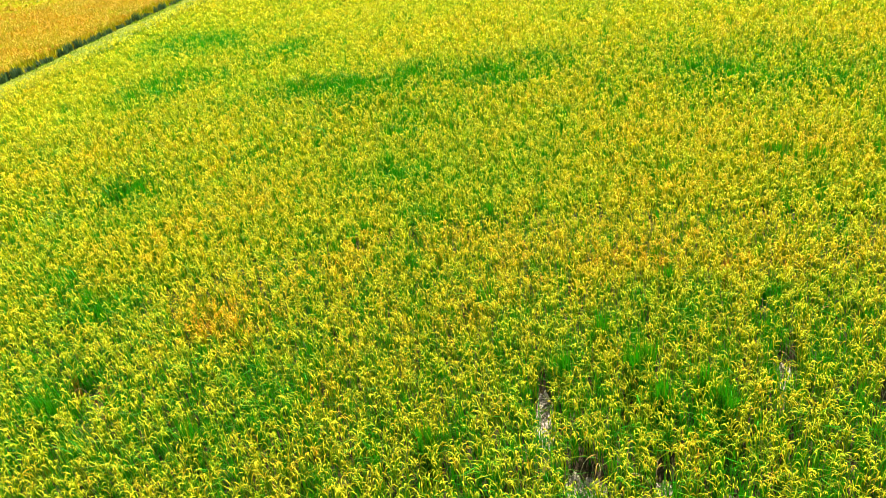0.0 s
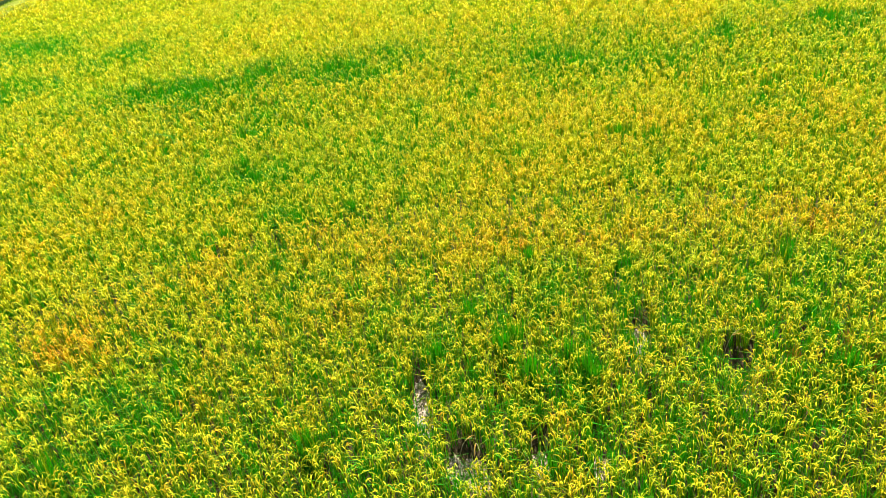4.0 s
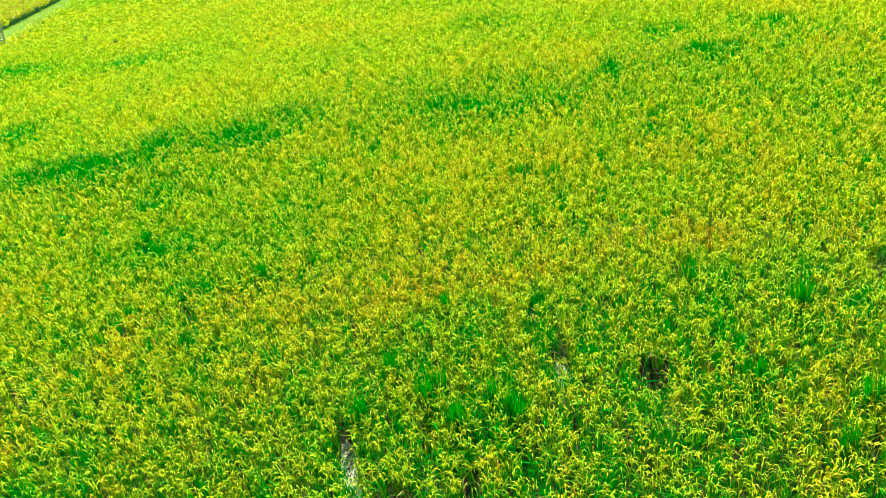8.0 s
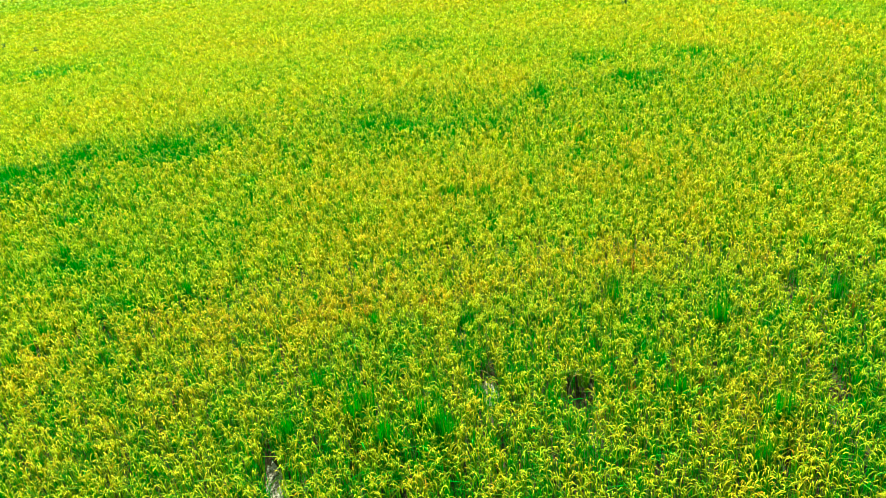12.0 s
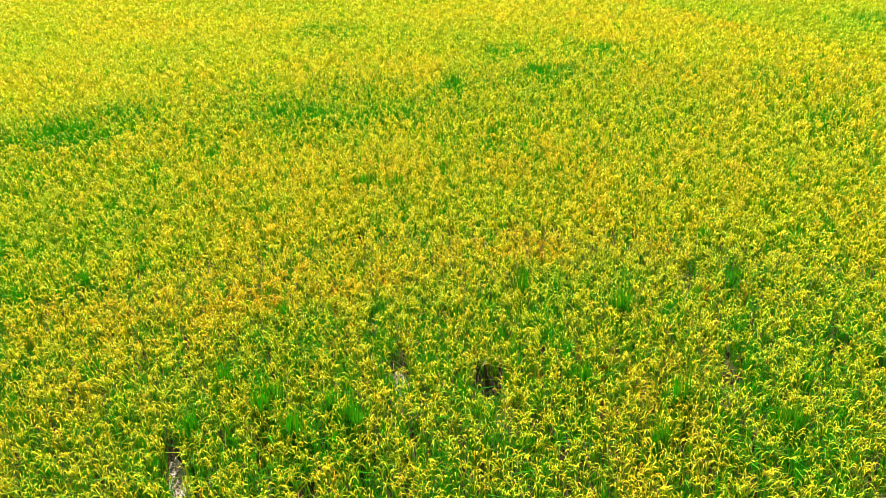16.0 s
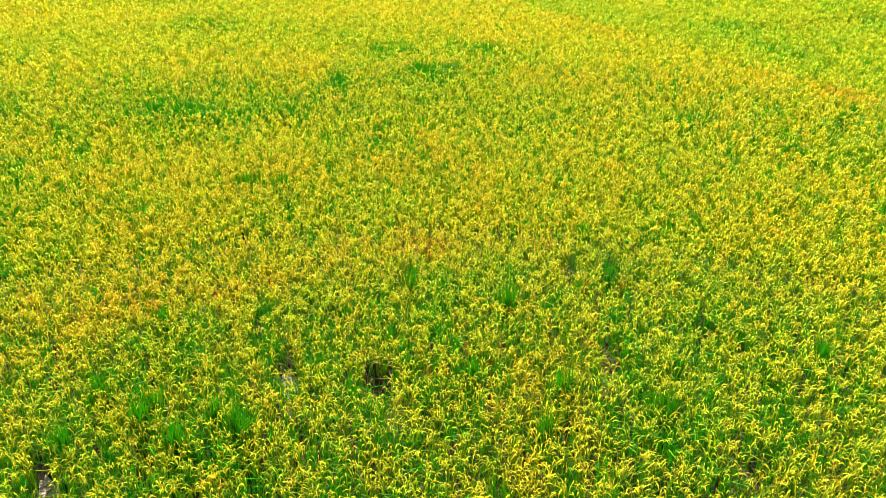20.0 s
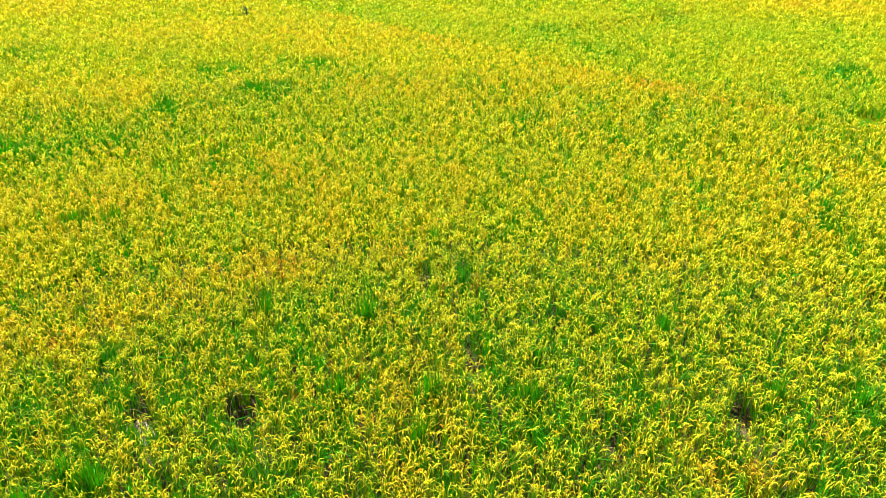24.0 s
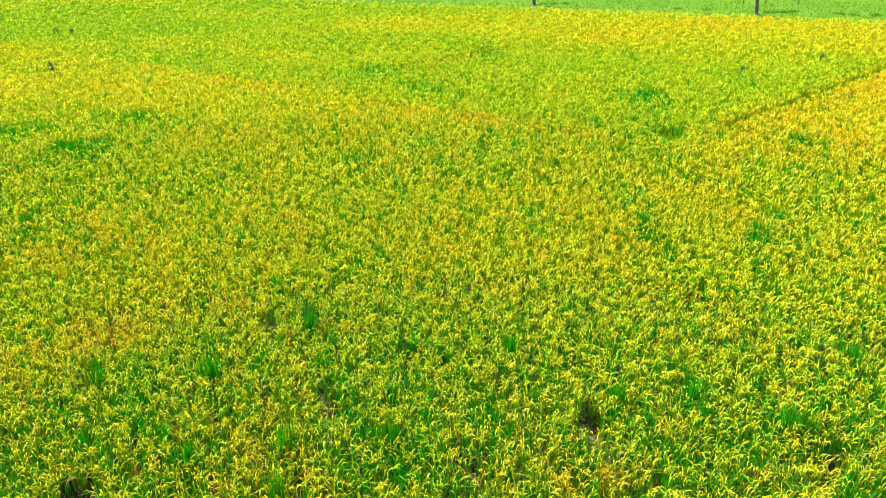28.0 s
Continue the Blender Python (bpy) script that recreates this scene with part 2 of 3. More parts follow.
ORANGE_EAST = (
    (36.6, 25.0, 4.5, 0.7, -80, 0.6), (34.2, 11.0, 3.6, 0.7, -80, 0.5), (61.95, 10.8, 2.7, 2.55, -71, 0.7), (74.1, -0.75, 9.3, 7.95, -71, 0.15),
    (45.5, -4.3, 8.0, 0.9, -29, 0.5), (10.8, 0.9, 0.45, 0.22, -67, 0.9), (11.55, 13.05, 0.45, 0.45, -68, 0.6), (12.15, -1.5, 0.3, 0.3, -69, 0.5),
    (19.95, 7.8, 1.2, 0.75, -68, 0.4))
BARE = (
    (1.45, 10.95, 0.14, 0.61, -8), (1.59, 9.13, 0.12, 0.29, -8), (1.89, 8.92, 0.17, 0.32, -8), (6.09, 11.16, 0.17, 0.32, -12), (-7.97, 13.34, 0.43, 0.2, -13),
    (-10.01, 17.84, 0.17, 0.29, -15), (13.92, 8.99, 0.2, 0.43, -50), (13.41, 9.79, 0.12, 0.36, -50), (11.16, 6.89, 0.17, 0.36, -50), (12.61, 1.74, 0.17, 0.41, -69),
    (10.44, 3.33, 0.23, 0.14, -68), (3.0, 8.75, 0.12, 0.24, -10), (3.95, 8.3, 0.14, 0.2, -12))
THIN = ((7.26, 9.45, 0.39), (7.5, 12.09, 0.21), (10.1, 12.02, 0.2), (13.74, 8.14, 0.22), (10.17, 20.1, 0.45), (10.14, 11.97, 0.18), (13.27, -2.5, 0.27),
        (14.7, 3.71, 0.24), (13.46, 6.15, 0.21), (17.45, -3.71, 0.38), (34.58, 3.21, 0.75))
# single tall green tufts
TUFTS_WEST = (
    (1.97, 11.50), (2.98, 12.62), (3.56, 11.47), (-11.08, 25.47), (-9.25, 17.20), (4.87, 14.20), (-0.77, 10.06), (-5.27, 11.16),
    (4.33, 10.59), (-8.60, 12.72), (-2.80, 17.80), (-2.05, 18.89), (3.46, 10.32), (4.47, 9.78), (3.24, 34.64), (-5.31, 36.43),
    (11.02, 9.61), (10.05, 19.94), (10.86, 19.18), (9.92, 11.78), (15.07, 10.74), (3.23, 11.34), (4.46, 10.10), (8.60, 6.27))
TUFTS_EAST = (
    (-1.36, 23.70), (1.40, 18.86), (19.32, 28.57), (15.95, 21.00), (8.65, 8.28), (10.58, 5.08), (11.16, 9.75), (15.51, 17.87),
    (14.17, 0.02), (13.78, -1.70), (13.85, -2.11), (10.62, 5.3), (23.32, 2.51), (23.91, -0.86), (13.50, 1.40),
    (9.74, 6.86), (13.69, 8.83), (14.52, 4.06), (16.90, -3.06), (30.37, 10.49))
# furrows between the plots: x, y to x, y and half width
FURROWS = ((36.5, 1.1, 44.5, -2.7, 0.2), (44.5, -2.7, 55.5, -7.8, 0.22), (33.0, 3.0, 34.0, 2.7, 0.24), (44.4, 22.0, 48.4, 20.0, 0.24), (48.4, 20.0, 54.5, 17.4, 0.27))


def west_edge(a):
    """Where the crop ends at the western bund, across the axis, by the distance along it."""
    return np.interp(a, [50, 64, 80, 95, 111], [WEST_EDGE, -32.0, -29.8, -30.0, -30.8])


def waves(x, y, size, seed):
    """Smooth uneven values, about -1 to 1, from sums of slanting waves."""
    rng = np.random.default_rng(seed)
    out = np.zeros_like(x)
    for _ in range(7):
        a, k, p = rng.uniform(0, 2 * np.pi), rng.uniform(0.6, 1.7) * 2 * np.pi / size, rng.uniform(0, 2 * np.pi)
        out += np.sin(k * (x * np.cos(a) + y * np.sin(a)) + p + 1.3 * np.sin(0.37 * k * (x * np.sin(a) - y * np.cos(a)) + 2 * p))
    return out / 3.2


def blob(x, y, spots, soft=1.0):
    """How strongly the spots cover each place."""
    out = np.zeros_like(x)
    x, y = x + 0.25 * waves(x, y, 1.7, 61) + 0.16 * waves(x, y, 0.7, 62), y + 0.3 * waves(x, y, 1.7, 63) + 0.2 * waves(x, y, 0.7, 64)
    for px, py, rx, ry, deg, amount in spots:
        a = radians(deg)
        u, v = (x - px) * math.cos(a) + (y - py) * math.sin(a), -(x - px) * math.sin(a) + (y - py) * math.cos(a)
        d = (u / (rx + 0.12)) ** 2 + (v / (ry + 0.12)) ** 2
        out = np.maximum(out, amount * np.exp(-d * 0.8 / soft))
    return out


def state(x, y):
    """Greenness and ripeness of the crop at each place."""
    g = np.maximum(np.maximum(blob(x, y, GREEN_WEST), blob(x, y, GREEN_MID)), blob(x, y, GREEN_EAST))
    wide = np.maximum(blob(x, y, GREEN_WEST, 5.0), blob(x, y, GREEN_MID, 4.0))      # paler fringe round the green spots
    g = np.clip((g * (1 + 0.5 * waves(x, y, 1.3, 13)) - 0.1) * 1.2, 0, 1)
    g = np.maximum(g, np.clip(0.36 * wide * (1 + 0.8 * waves(x, y, 2.2, 12)), 0, 1))
    o = np.maximum(blob(x, y, ORANGE), blob(x, y, ORANGE_EAST))
    r = 0.32 + 0.07 * waves(x, y, 13.0, 3) + 0.09 * waves(x, y, 3.6, 5) + 0.07 * waves(x, y, 1.2, 8)
    near = np.hypot(x, y)
    line = (16.6 - 0.38 * x - y) * 0.935 + 0.5 * waves(x, y, 3.0, 19)      # positive south of the low ridge in the crop
    strip = np.clip(line / 1.2, 0, 1) * np.clip((19 - near) / 3.0, 0, 1)
    r = r - 0.01 * strip + 0.13 * np.exp(-((line + 0.8) / 0.9) ** 2) * np.clip((x + 3) / 4, 0, 1) * np.clip((15 - x) / 4, 0, 1)
    g = np.maximum(g, np.clip(0.3 * strip * (0.5 + waves(x, y, 1.1, 17)), 0, 0.6))
    specks = np.clip(waves(x, y, 0.9, 27) - 0.75 + 0.25 * waves(x, y, 7.0, 28), 0, 0.3) * 2.0      # small greener spots everywhere
    g = np.maximum(g, specks * np.clip((70 - near) / 20, 0, 1))
    s, a = across(x, y), along(x, y)
    east = np.clip((s - 31.2) / 0.8, 0, 1)                         # the next plot
    south = 1.1 - 0.47 * (x - 36.5) - y                            # its furrow: positive on the southern side
    r = r - 0.18 * east * np.clip(-south / 1.5, 0, 1) * np.clip((62 - x) / 6, 0, 1)
    r = r + 0.17 * east * np.clip(south / 2, 0, 1) + 0.05 * east * np.clip((x - 56) / 6, 0, 1) * np.clip((18 - y) / 6, 0, 1)
    r = r + 0.36 * np.exp(-((s - 30.7) / 0.6) ** 2) * np.clip((a - 4) / 4, 0, 1) * np.clip((52 - a) / 8, 0, 1) * np.clip(0.6 + 0.7 * waves(x, y, 4.0, 14), 0, 1)
    # a paler plot far off, with distance haze put into its ripeness too
    pale = np.clip((0.742 * x + 0.67 * y - 69) / 6, 0, 1) * np.clip((y - 16) / 10, 0, 1)
    r = r - 0.26 * pale + 0.03 * np.clip((near - 20) / 16, 0, 1)
    # greener towards the far north-west: haze put into the ripeness
    r = r - 0.03 * np.clip((y - 42) / 16, 0, 1) * np.clip((12 - x) / 10, 0, 1)
    r = r + 0.14 * waves(x, y, 7.0, 71) * (s < -33)
    r = r - 0.34 * np.clip((-33 - s) / 2, 0, 1) * np.clip((a - 72) / 14, 0, 1)     # the western plot is less ripe to the north
    return g, np.clip(r + 0.34 * o - 0.34 * g, 0, 1)


def near_line(x, y, x0, y0, x1, y1, w):
    dx, dy = x1 - x0, y1 - y0
    s = np.clip(((x - x0) * dx + (y - y0) * dy) / (dx * dx + dy * dy), 0, 1)
    return np.hypot(x - x0 - s * dx, y - y0 - s * dy) < w


def open_soil(x, y):
    """True where nothing grows."""
    out = np.zeros(x.shape, bool)
    for px, py, rx, ry, deg in BARE:
        a = radians(deg)
        u, v = (x - px) * math.cos(a) + (y - py) * math.sin(a), -(x - px) * math.sin(a) + (y - py) * math.cos(a)
        out |= (u / (0.8 * rx)) ** 2 + (v / ry) ** 2 < 2.0
    for f in FURROWS:
        out |= near_line(x, y, *f)
    for px, py in TUFTS_WEST + TUFTS_EAST:
        out |= np.hypot(x - px, y - py) < 0.16
    return out


# ---------------------------------------------------------------- blades
def hills(r0, r1, step, seed, inside, az0=-42.0, az1=112.0):
    """Jittered places of plants in a ring of the plan."""
    rng = np.random.default_rng(seed)
    n = int(r1 / step) + 1
    g = np.arange(-n, n + 1) * step
    x, y = [v.ravel() for v in np.meshgrid(g, g)]
    x = x + rng.uniform(-0.48, 0.48, x.shape) * step
    y = y + rng.uniform(-0.48, 0.48, y.shape) * step
    d, az = np.hypot(x, y), np.degrees(np.arctan2(x, y))
    keep = (d >= r0) & (d < r1) & (az > az0) & (az < az1) & inside(x, y)
    return x[keep], y[keep]


def ribbons(base, az, prof_r, prof_z, width, twist, ripe):
    """Tapered bent blades. base (n,3); prof_r, prof_z (n,k+1) reach and rise along the blade; width (n,k+1), 0 at the tip."""
    n, k1 = prof_r.shape
    ca, sa = np.cos(az)[:, None], np.sin(az)[:, None]
    cx, cy, cz = base[:, :1] + prof_r * ca, base[:, 1:2] + prof_r * sa, base[:, 2:3] + prof_z
    side = np.stack([-np.sin(az) * np.cos(twist), np.cos(az) * np.cos(twist), np.sin(twist)], 1)[:, None, :]
    w = (width / 2)[:, :, None]
    mid = np.stack([cx, cy, cz], 2)
    left, right = mid - w * side, mid + w * side
    tip = left[:, -1:, :]
    verts = np.concatenate([left[:, :-1], right[:, :-1], tip], 1)           # 2k + 1 for each blade
    k = k1 - 1
    i = np.arange(k - 1)
    quads = np.stack([i, i + 1, k + i + 1, k + i], 1)
    tri = np.array([[k - 1, 2 * k, 2 * k - 1]])
    off = (np.arange(n) * (2 * k + 1))[:, None, None]
    ripe = np.broadcast_to(ripe[:, None] if ripe.ndim == 1 else ripe, (n, k1))
    tone = np.concatenate([ripe[:, :-1], ripe[:, :-1], ripe[:, -1:]], 1)
    return verts.reshape(-1, 3), (quads[None] + off).reshape(-1, 4), (tri[None] + off).reshape(-1, 3), tone.ravel()


def blade_mesh(name, pieces, material, parent=None, label=""):
    """One mesh out of several sets of ribbons."""
    vs, qs, ts, rs, o = [], [], [], [], 0
    for v, q, t, r in pieces:
        vs.append(v), qs.append(q + o), ts.append(t + o), rs.append(r)
        o += len(v)
    v, q, t, r = [np.concatenate(a) for a in (vs, qs, ts, rs)]
    me = bpy.data.meshes.new(name)
    me.vertices.add(len(v))
    me.vertices.foreach_set("co", v.astype(np.float32).ravel())
    me.loops.add(q.size + t.size)
    me.loops.foreach_set("vertex_index", np.concatenate([q.ravel(), t.ravel()]).astype(np.int32))
    me.polygons.add(len(q) + len(t))
    me.polygons.foreach_set("loop_start", np.concatenate([np.arange(len(q)) * 4, q.size + np.arange(len(t)) * 3]).astype(np.int32))
    at = me.attributes.new("ripe", "FLOAT", "POINT")
    at.data.foreach_set("value", r.astype(np.float32))
    me.update(calc_edges=True)
    me.materials.append(material)
    ob = new(name, me)
    ob.parent = parent
    if label:
        ob["label"] = label
    return ob


def arcs(length, t0, t1, straight, power, segs):
    """Reach and rise along blades that stand straight at first and then lean further over towards the tip."""
    k = (np.arange(segs)[None] + 0.5) / segs
    th = t0[:, None] + (t1 - t0)[:, None] * np.clip((k - straight) / (1 - straight), 0, 1) ** power
    zero = np.zeros((len(length), 1))
    step = length[:, None] / segs
    return np.concatenate([zero, np.cumsum(np.sin(th), 1)], 1) * step, np.concatenate([zero, np.cumsum(np.cos(th), 1)], 1) * step


def leaves(x, y, g, r, per, segs, wide, seed, low=0.25, top=TOP, spread=0.07):
    """Leaf blades: some upright, some arching over among the heads."""
    rng = np.random.default_rng(seed)
    n = len(x) * per
    X, Y, G, Rr = [np.repeat(a, per) for a in (x, y, g, r)]
    az = rng.uniform(0, 2 * np.pi, n)
    rad = spread * np.sqrt(rng.uniform(0, 1, n))
    a2 = rng.uniform(0, 2 * np.pi, n)
    base = np.stack([X + rad * np.cos(a2), Y + rad * np.sin(a2), np.full(n, low)], 1)
    top = top + 0.06 * waves(X, Y, 0.55, 33)
    over = rng.uniform(0, 1, n) < 0.4 * (1 - G)
    t0 = np.radians(rng.uniform(2, 14, n))
    t1 = np.where(over, np.radians(rng.uniform(60, 125, n)), np.radians(rng.uniform(6, 30, n)))
    pr, pz = arcs(np.ones(n), t0, t1, 0.3, 1.3, segs)
    tall = (top - low) * np.where(over, rng.uniform(0.78, 1.04, n), rng.uniform(0.7, 1.06, n)) * (1 + 0.12 * G) + 0.06 * G
    fit = (tall / pz.max(1))[:, None]
    pr, pz = pr * fit, pz * fit
    prof = np.interp(np.linspace(0, 1, segs + 1), [0, 0.5, 0.8, 1], [0.7, 1.0, 0.8, 0.0])[None]
    w = wide * rng.uniform(0.7, 1.3, n)[:, None] * prof
    # the distance term yellows far leaves: lost gap shade put into the tone
    ripe = np.clip(0.6 * Rr + 0.12 * over + rng.normal(0, 0.08, n) - 0.22 * G + 0.14 * np.clip((np.hypot(X, Y) - 16) / 30, 0, 1) * (1 - G), 0, 1)
    return ribbons(base, az, pr, pz, w, rng.uniform(-0.6, 0.6, n), ripe)


def panicles(x, y, g, r, per, segs, wide, seed, size=1.0, top=TOP, spread=0.09):
    """Grain heads on their stems: up out of the leaves, over, and down again."""
    rng = np.random.default_rng(seed)
    clump = np.clip(0.3 + 0.8 * waves(x, y, 0.55, 31) + 0.7 * waves(x, y, 1.4, 34), 0, 1) * 0.4
    keep = rng.uniform(0, 1, len(x) * per) < np.repeat(1.0 - 0.75 * g - clump, per)
    X, Y, G, Rr = [np.repeat(a, per)[keep] for a in (x, y, g, r)]
    n = len(X)
    az = rng.uniform(0, 2 * np.pi, n)
    rad = spread * np.sqrt(rng.uniform(0, 1, n))
    a2 = rng.uniform(0, 2 * np.pi, n)
    length = rng.uniform(0.25, 0.38, n) * size
    pr, pz = arcs(length, np.radians(rng.uniform(2, 20, n)), np.radians(rng.uniform(95, 185, n)), 0.36 if segs > 2 else 0.2, 0.85, segs)
    crest = top + rng.normal(0, 0.05, n) + 0.06 * waves(X, Y, 0.55, 33) - 0.04 * np.clip(waves(X, Y, 0.55, 31), 0, 1)
    base = np.stack([X + rad * np.cos(a2), Y + rad * np.sin(a2), crest - pz.max(1)], 1)
    s = np.linspace(0, 1, segs + 1)
    prof = np.interp(s, [0, 0.3, 0.6, 0.85, 1], [0.4, 0.6, 1.0, 0.9, 0.0])[None]
    w = wide * rng.uniform(0.75, 1.25, n)[:, None] * prof
    # heads vary less far off: contrast lost to distance put into the tone
    ripe = Rr + rng.normal(0, 1, n) * np.interp(np.hypot(X, Y), [18, 60], [0.17, 0.06])
    ripe = np.clip(ripe[:, None] - 0.22 * np.interp(s, [0, 0.55], [1, 0])[None], 0, 1)
    return ribbons(base, az, pr, pz, w, rng.uniform(-0.9, 0.9, n), ripe)


def main_field(x, y):
    return (across(x, y) > west_edge(along(x, y))) & (x < EAST_EDGE) & ~open_soil(x, y)


def west_field(x, y):
    return across(x, y) < WEST_FAR


def thin_out(x, y, seed):
    rng = np.random.default_rng(seed)
    keep = np.ones(len(x), bool)
    for px, py, rad in THIN:
        keep &= ~((np.hypot(x - px, y - py) < 1.1 * rad) & (rng.uniform(0, 1, len(x)) < 0.7))
    return x[keep], y[keep]


# ---------------------------------------------------------------- ground
bm = bmesh.new()
bmesh.ops.create_grid(bm, x_segments=2, y_segments=2, size=2500)
ground = tagged(part("ground", bm, GROUND), "wide green grassland plain reaching the horizon", "ground", kind="structure")


def slab(name, poly, z, material, depth=0.3):
    bm = bmesh.new()
    low, high = [bm.verts.new((px, py, z - depth)) for px, py in poly], [bm.verts.new((px, py, z)) for px, py in poly]
    bm.faces.new(high)
    for i in range(len(poly)):
        j = (i + 1) % len(poly)
        bm.faces.new((low[i], low[j], high[j], high[i]))
    bmesh.ops.recalc_face_normals(bm, faces=bm.faces)
    return part(name, bm, material)


def plan(s, a):
    """A place by its distances across and along the field axis."""
    return (s * AN[0] + a * AX[0], s * AN[1] + a * AX[1])


soil = slab("paddy_soil", (plan(WEST_EDGE - 0.3, -90), (EAST_EDGE + 0.3, -120), (EAST_EDGE + 0.3, 170), plan(WEST_EDGE - 0.3, 170)), 0.02, SOIL)
tagged(soil, "dark damp brown paddy soil under the rice", "soil", kind="structure")
soil_w = slab("paddy_soil", (plan(WEST_FAR - 90, -90), plan(WEST_FAR + 0.2, -90), plan(WEST_FAR + 0.2, 170), plan(WEST_FAR - 90, 170)), 0.02, SOIL)
tagged(soil_w, "brown soil of the neighbouring ripe paddy", "soil", kind="structure")


def lower_canopy(top, inside, reach, shift):
    """The closed mass of lower leaves, as one sheet under the heads where the crop is seen at a low angle. It rises and
    pales with distance to fill the dark gaps.
    """
    r0, r1, a0, a1 = reach
    rr = [r0]
    while rr[-1] < r1:
        rr.append(rr[-1] + 0.011 * rr[-1])
    na = int((a1 - a0) / 0.55)
    rr, aa = np.array(rr), np.radians(np.linspace(a0, a1, na))
    R2, A2 = np.meshgrid(rr, aa, indexing="ij")
    rng = np.random.default_rng(77)
    A2 = A2 + rng.uniform(-0.003, 0.003, A2.shape)
    x, y = (R2 * np.sin(A2)).ravel(), (R2 * np.cos(A2)).ravel()
    ok = inside(x, y) & inside(x + 1.3, y) & inside(x - 1.3, y)
    dist = np.hypot(x, y)
    z = np.where(ok, np.interp(dist, [20, 32, 50, 90, 160], [0.16, 0.34, 0.52, 0.64, 0.72]) + 0.04 * waves(x, y, 1.6, 41) + rng.normal(0, 0.05, x.shape), 0.05)
    i, j = [v.ravel() for v in np.meshgrid(np.arange(len(rr) - 1), np.arange(na - 1), indexing="ij")]
    q = np.stack([i * na + j, i * na + j + 1, (i + 1) * na + j + 1, (i + 1) * na + j], 1)
    q = q[ok[q].any(1)]
    g, r = state(x, y)
    # ripeness grows with distance: brighter, less shaded far crop put into the colour
    ripe = np.clip(0.55 * (r + shift) - 0.2 * g + 0.16 * np.clip((dist - 14) / 30, 0, 1) + rng.normal(0, 0.05, x.shape), 0, 1)
    tagged(blade_mesh("lower_canopy", [(np.stack([x, y, z], 1), q, np.zeros((0, 3), int), ripe)], CANOPY, top, "dense lower rice leaves"), kind="stuff")


def crop(label, inside, rings, seed, shift=0.0, canopy=None, heads=PANICLE):
    """A standing crop: leaves and grain heads, finer where one comes near."""
    top = tagged(new("rice_crop"), label, "rice crop", kind="stuff")
    lv, pn = [], []
    for i, (r0, r1, step, nl, sl, wl, npn, sp, wp, size, az0, az1) in enumerate(rings):
        x, y = hills(r0, r1, step, seed + i, inside, az0, az1)
        x, y = thin_out(x, y, seed + 40 + i)
        if not len(x):
            continue
        g, r = state(x, y)
        lone = np.random.default_rng(seed + 70 + i).uniform(0, 1, len(x)) < np.where(np.hypot(x, y) < 18, 0.08, 0.05) * (sl > 1)     # single plants that stay green
        g, r = np.where(lone, np.maximum(g, 0.8), g), np.where(lone, r - 0.25, r)
        r = np.clip(r + shift, 0, 1)
        lv.append(leaves(x, y, g, r, nl, sl, wl, seed + 10 + i, spread=step * 0.33))
        lv.append(leaves(x, y, g, r * 0.6, 1 if sl > 1 else 2, 1, wl * 2.2, seed + 30 + i, low=0.02, top=0.5, spread=step * 0.35))   # lower leaves
        lush = g > 0.35
        lv.append(leaves(x[lush], y[lush], g[lush], r[lush] * 0.6, 5, 2, wl * (1.0 if sl > 1 else 0.5), seed + 50 + i, low=0.2, top=TOP + 0.06, spread=step * 0.6))
        if npn:
            pn.append(panicles(x, y, g, r, npn, sp, wp, seed + 20 + i, size, spread=step * 0.42))
    if canopy:
        lower_canopy(top, inside, canopy, shift)
    blade_mesh("leaves", lv, LEAF, top, "green to yellow-green rice leaves")
    blade_mesh("panicles", pn, heads, top, "drooping golden grain heads")
    return top


# ring: inner, outer, spacing, leaves, segments, width, heads, segments, width, size, from, to
crop("ripening rice crop, yellow-green with golden heads", main_field, (
    (7.0, 14, 0.19, 11, 2, 0.016, 10, 3, 0.018, 0.74, -44, 112),
    (14, 18, 0.195, 8, 2, 0.019, 11, 3, 0.021, 0.77, -44, 112),
    (18, 26, 0.22, 5, 2, 0.026, 9, 3, 0.027, 0.8, -42, 110),
    (26, 38, 0.28, 4, 2, 0.040, 7, 3, 0.039, 0.88, -42, 108),
    (38, 55, 0.37, 4, 1, 0.07, 9, 2, 0.050, 0.88, -40, 104),
    (55, 84, 0.56, 4, 1, 0.11, 8, 2, 0.078, 1.0, -36, 104),
    (84, 122, 0.92, 4, 1, 0.20, 9, 2, 0.14, 1.25, -20, 72),
    (122, 165, 1.7, 4, 1, 0.5, 12, 2, 0.28, 2.6, -20, 60),
    (0, 7.0, 0.2, 5, 2, 0.022, 5, 2, 0.022, 1.0, -181, 181),
    (7, 22, 0.6, 6, 2, 0.06, 7, 2, 0.05, 1.3, 112, 181),
    (7, 22, 0.6, 6, 2, 0.06, 7, 2, 0.05, 1.3, -181, -44),
    (22, 60, 1.6, 5, 1, 0.30, 7, 2, 0.16, 2.2, 112, 181),
    (22, 60, 1.6, 5, 1, 0.30, 7, 2, 0.16, 2.2, -181, -44)), 100, 0.0, (20, 166, -44, 112))
crop("ripe orange-gold rice crop beyond the grassy bund", west_field, (
    (36, 90, 0.45, 4, 1, 0.13, 7, 2, 0.060, 1.5, -48, -6),
    (90, 165, 1.2, 4, 1, 0.34, 6, 2, 0.15, 2.4, -30, -2)), 300, 0.4, (36, 166, -50, -2), PANICLE_GOLD)

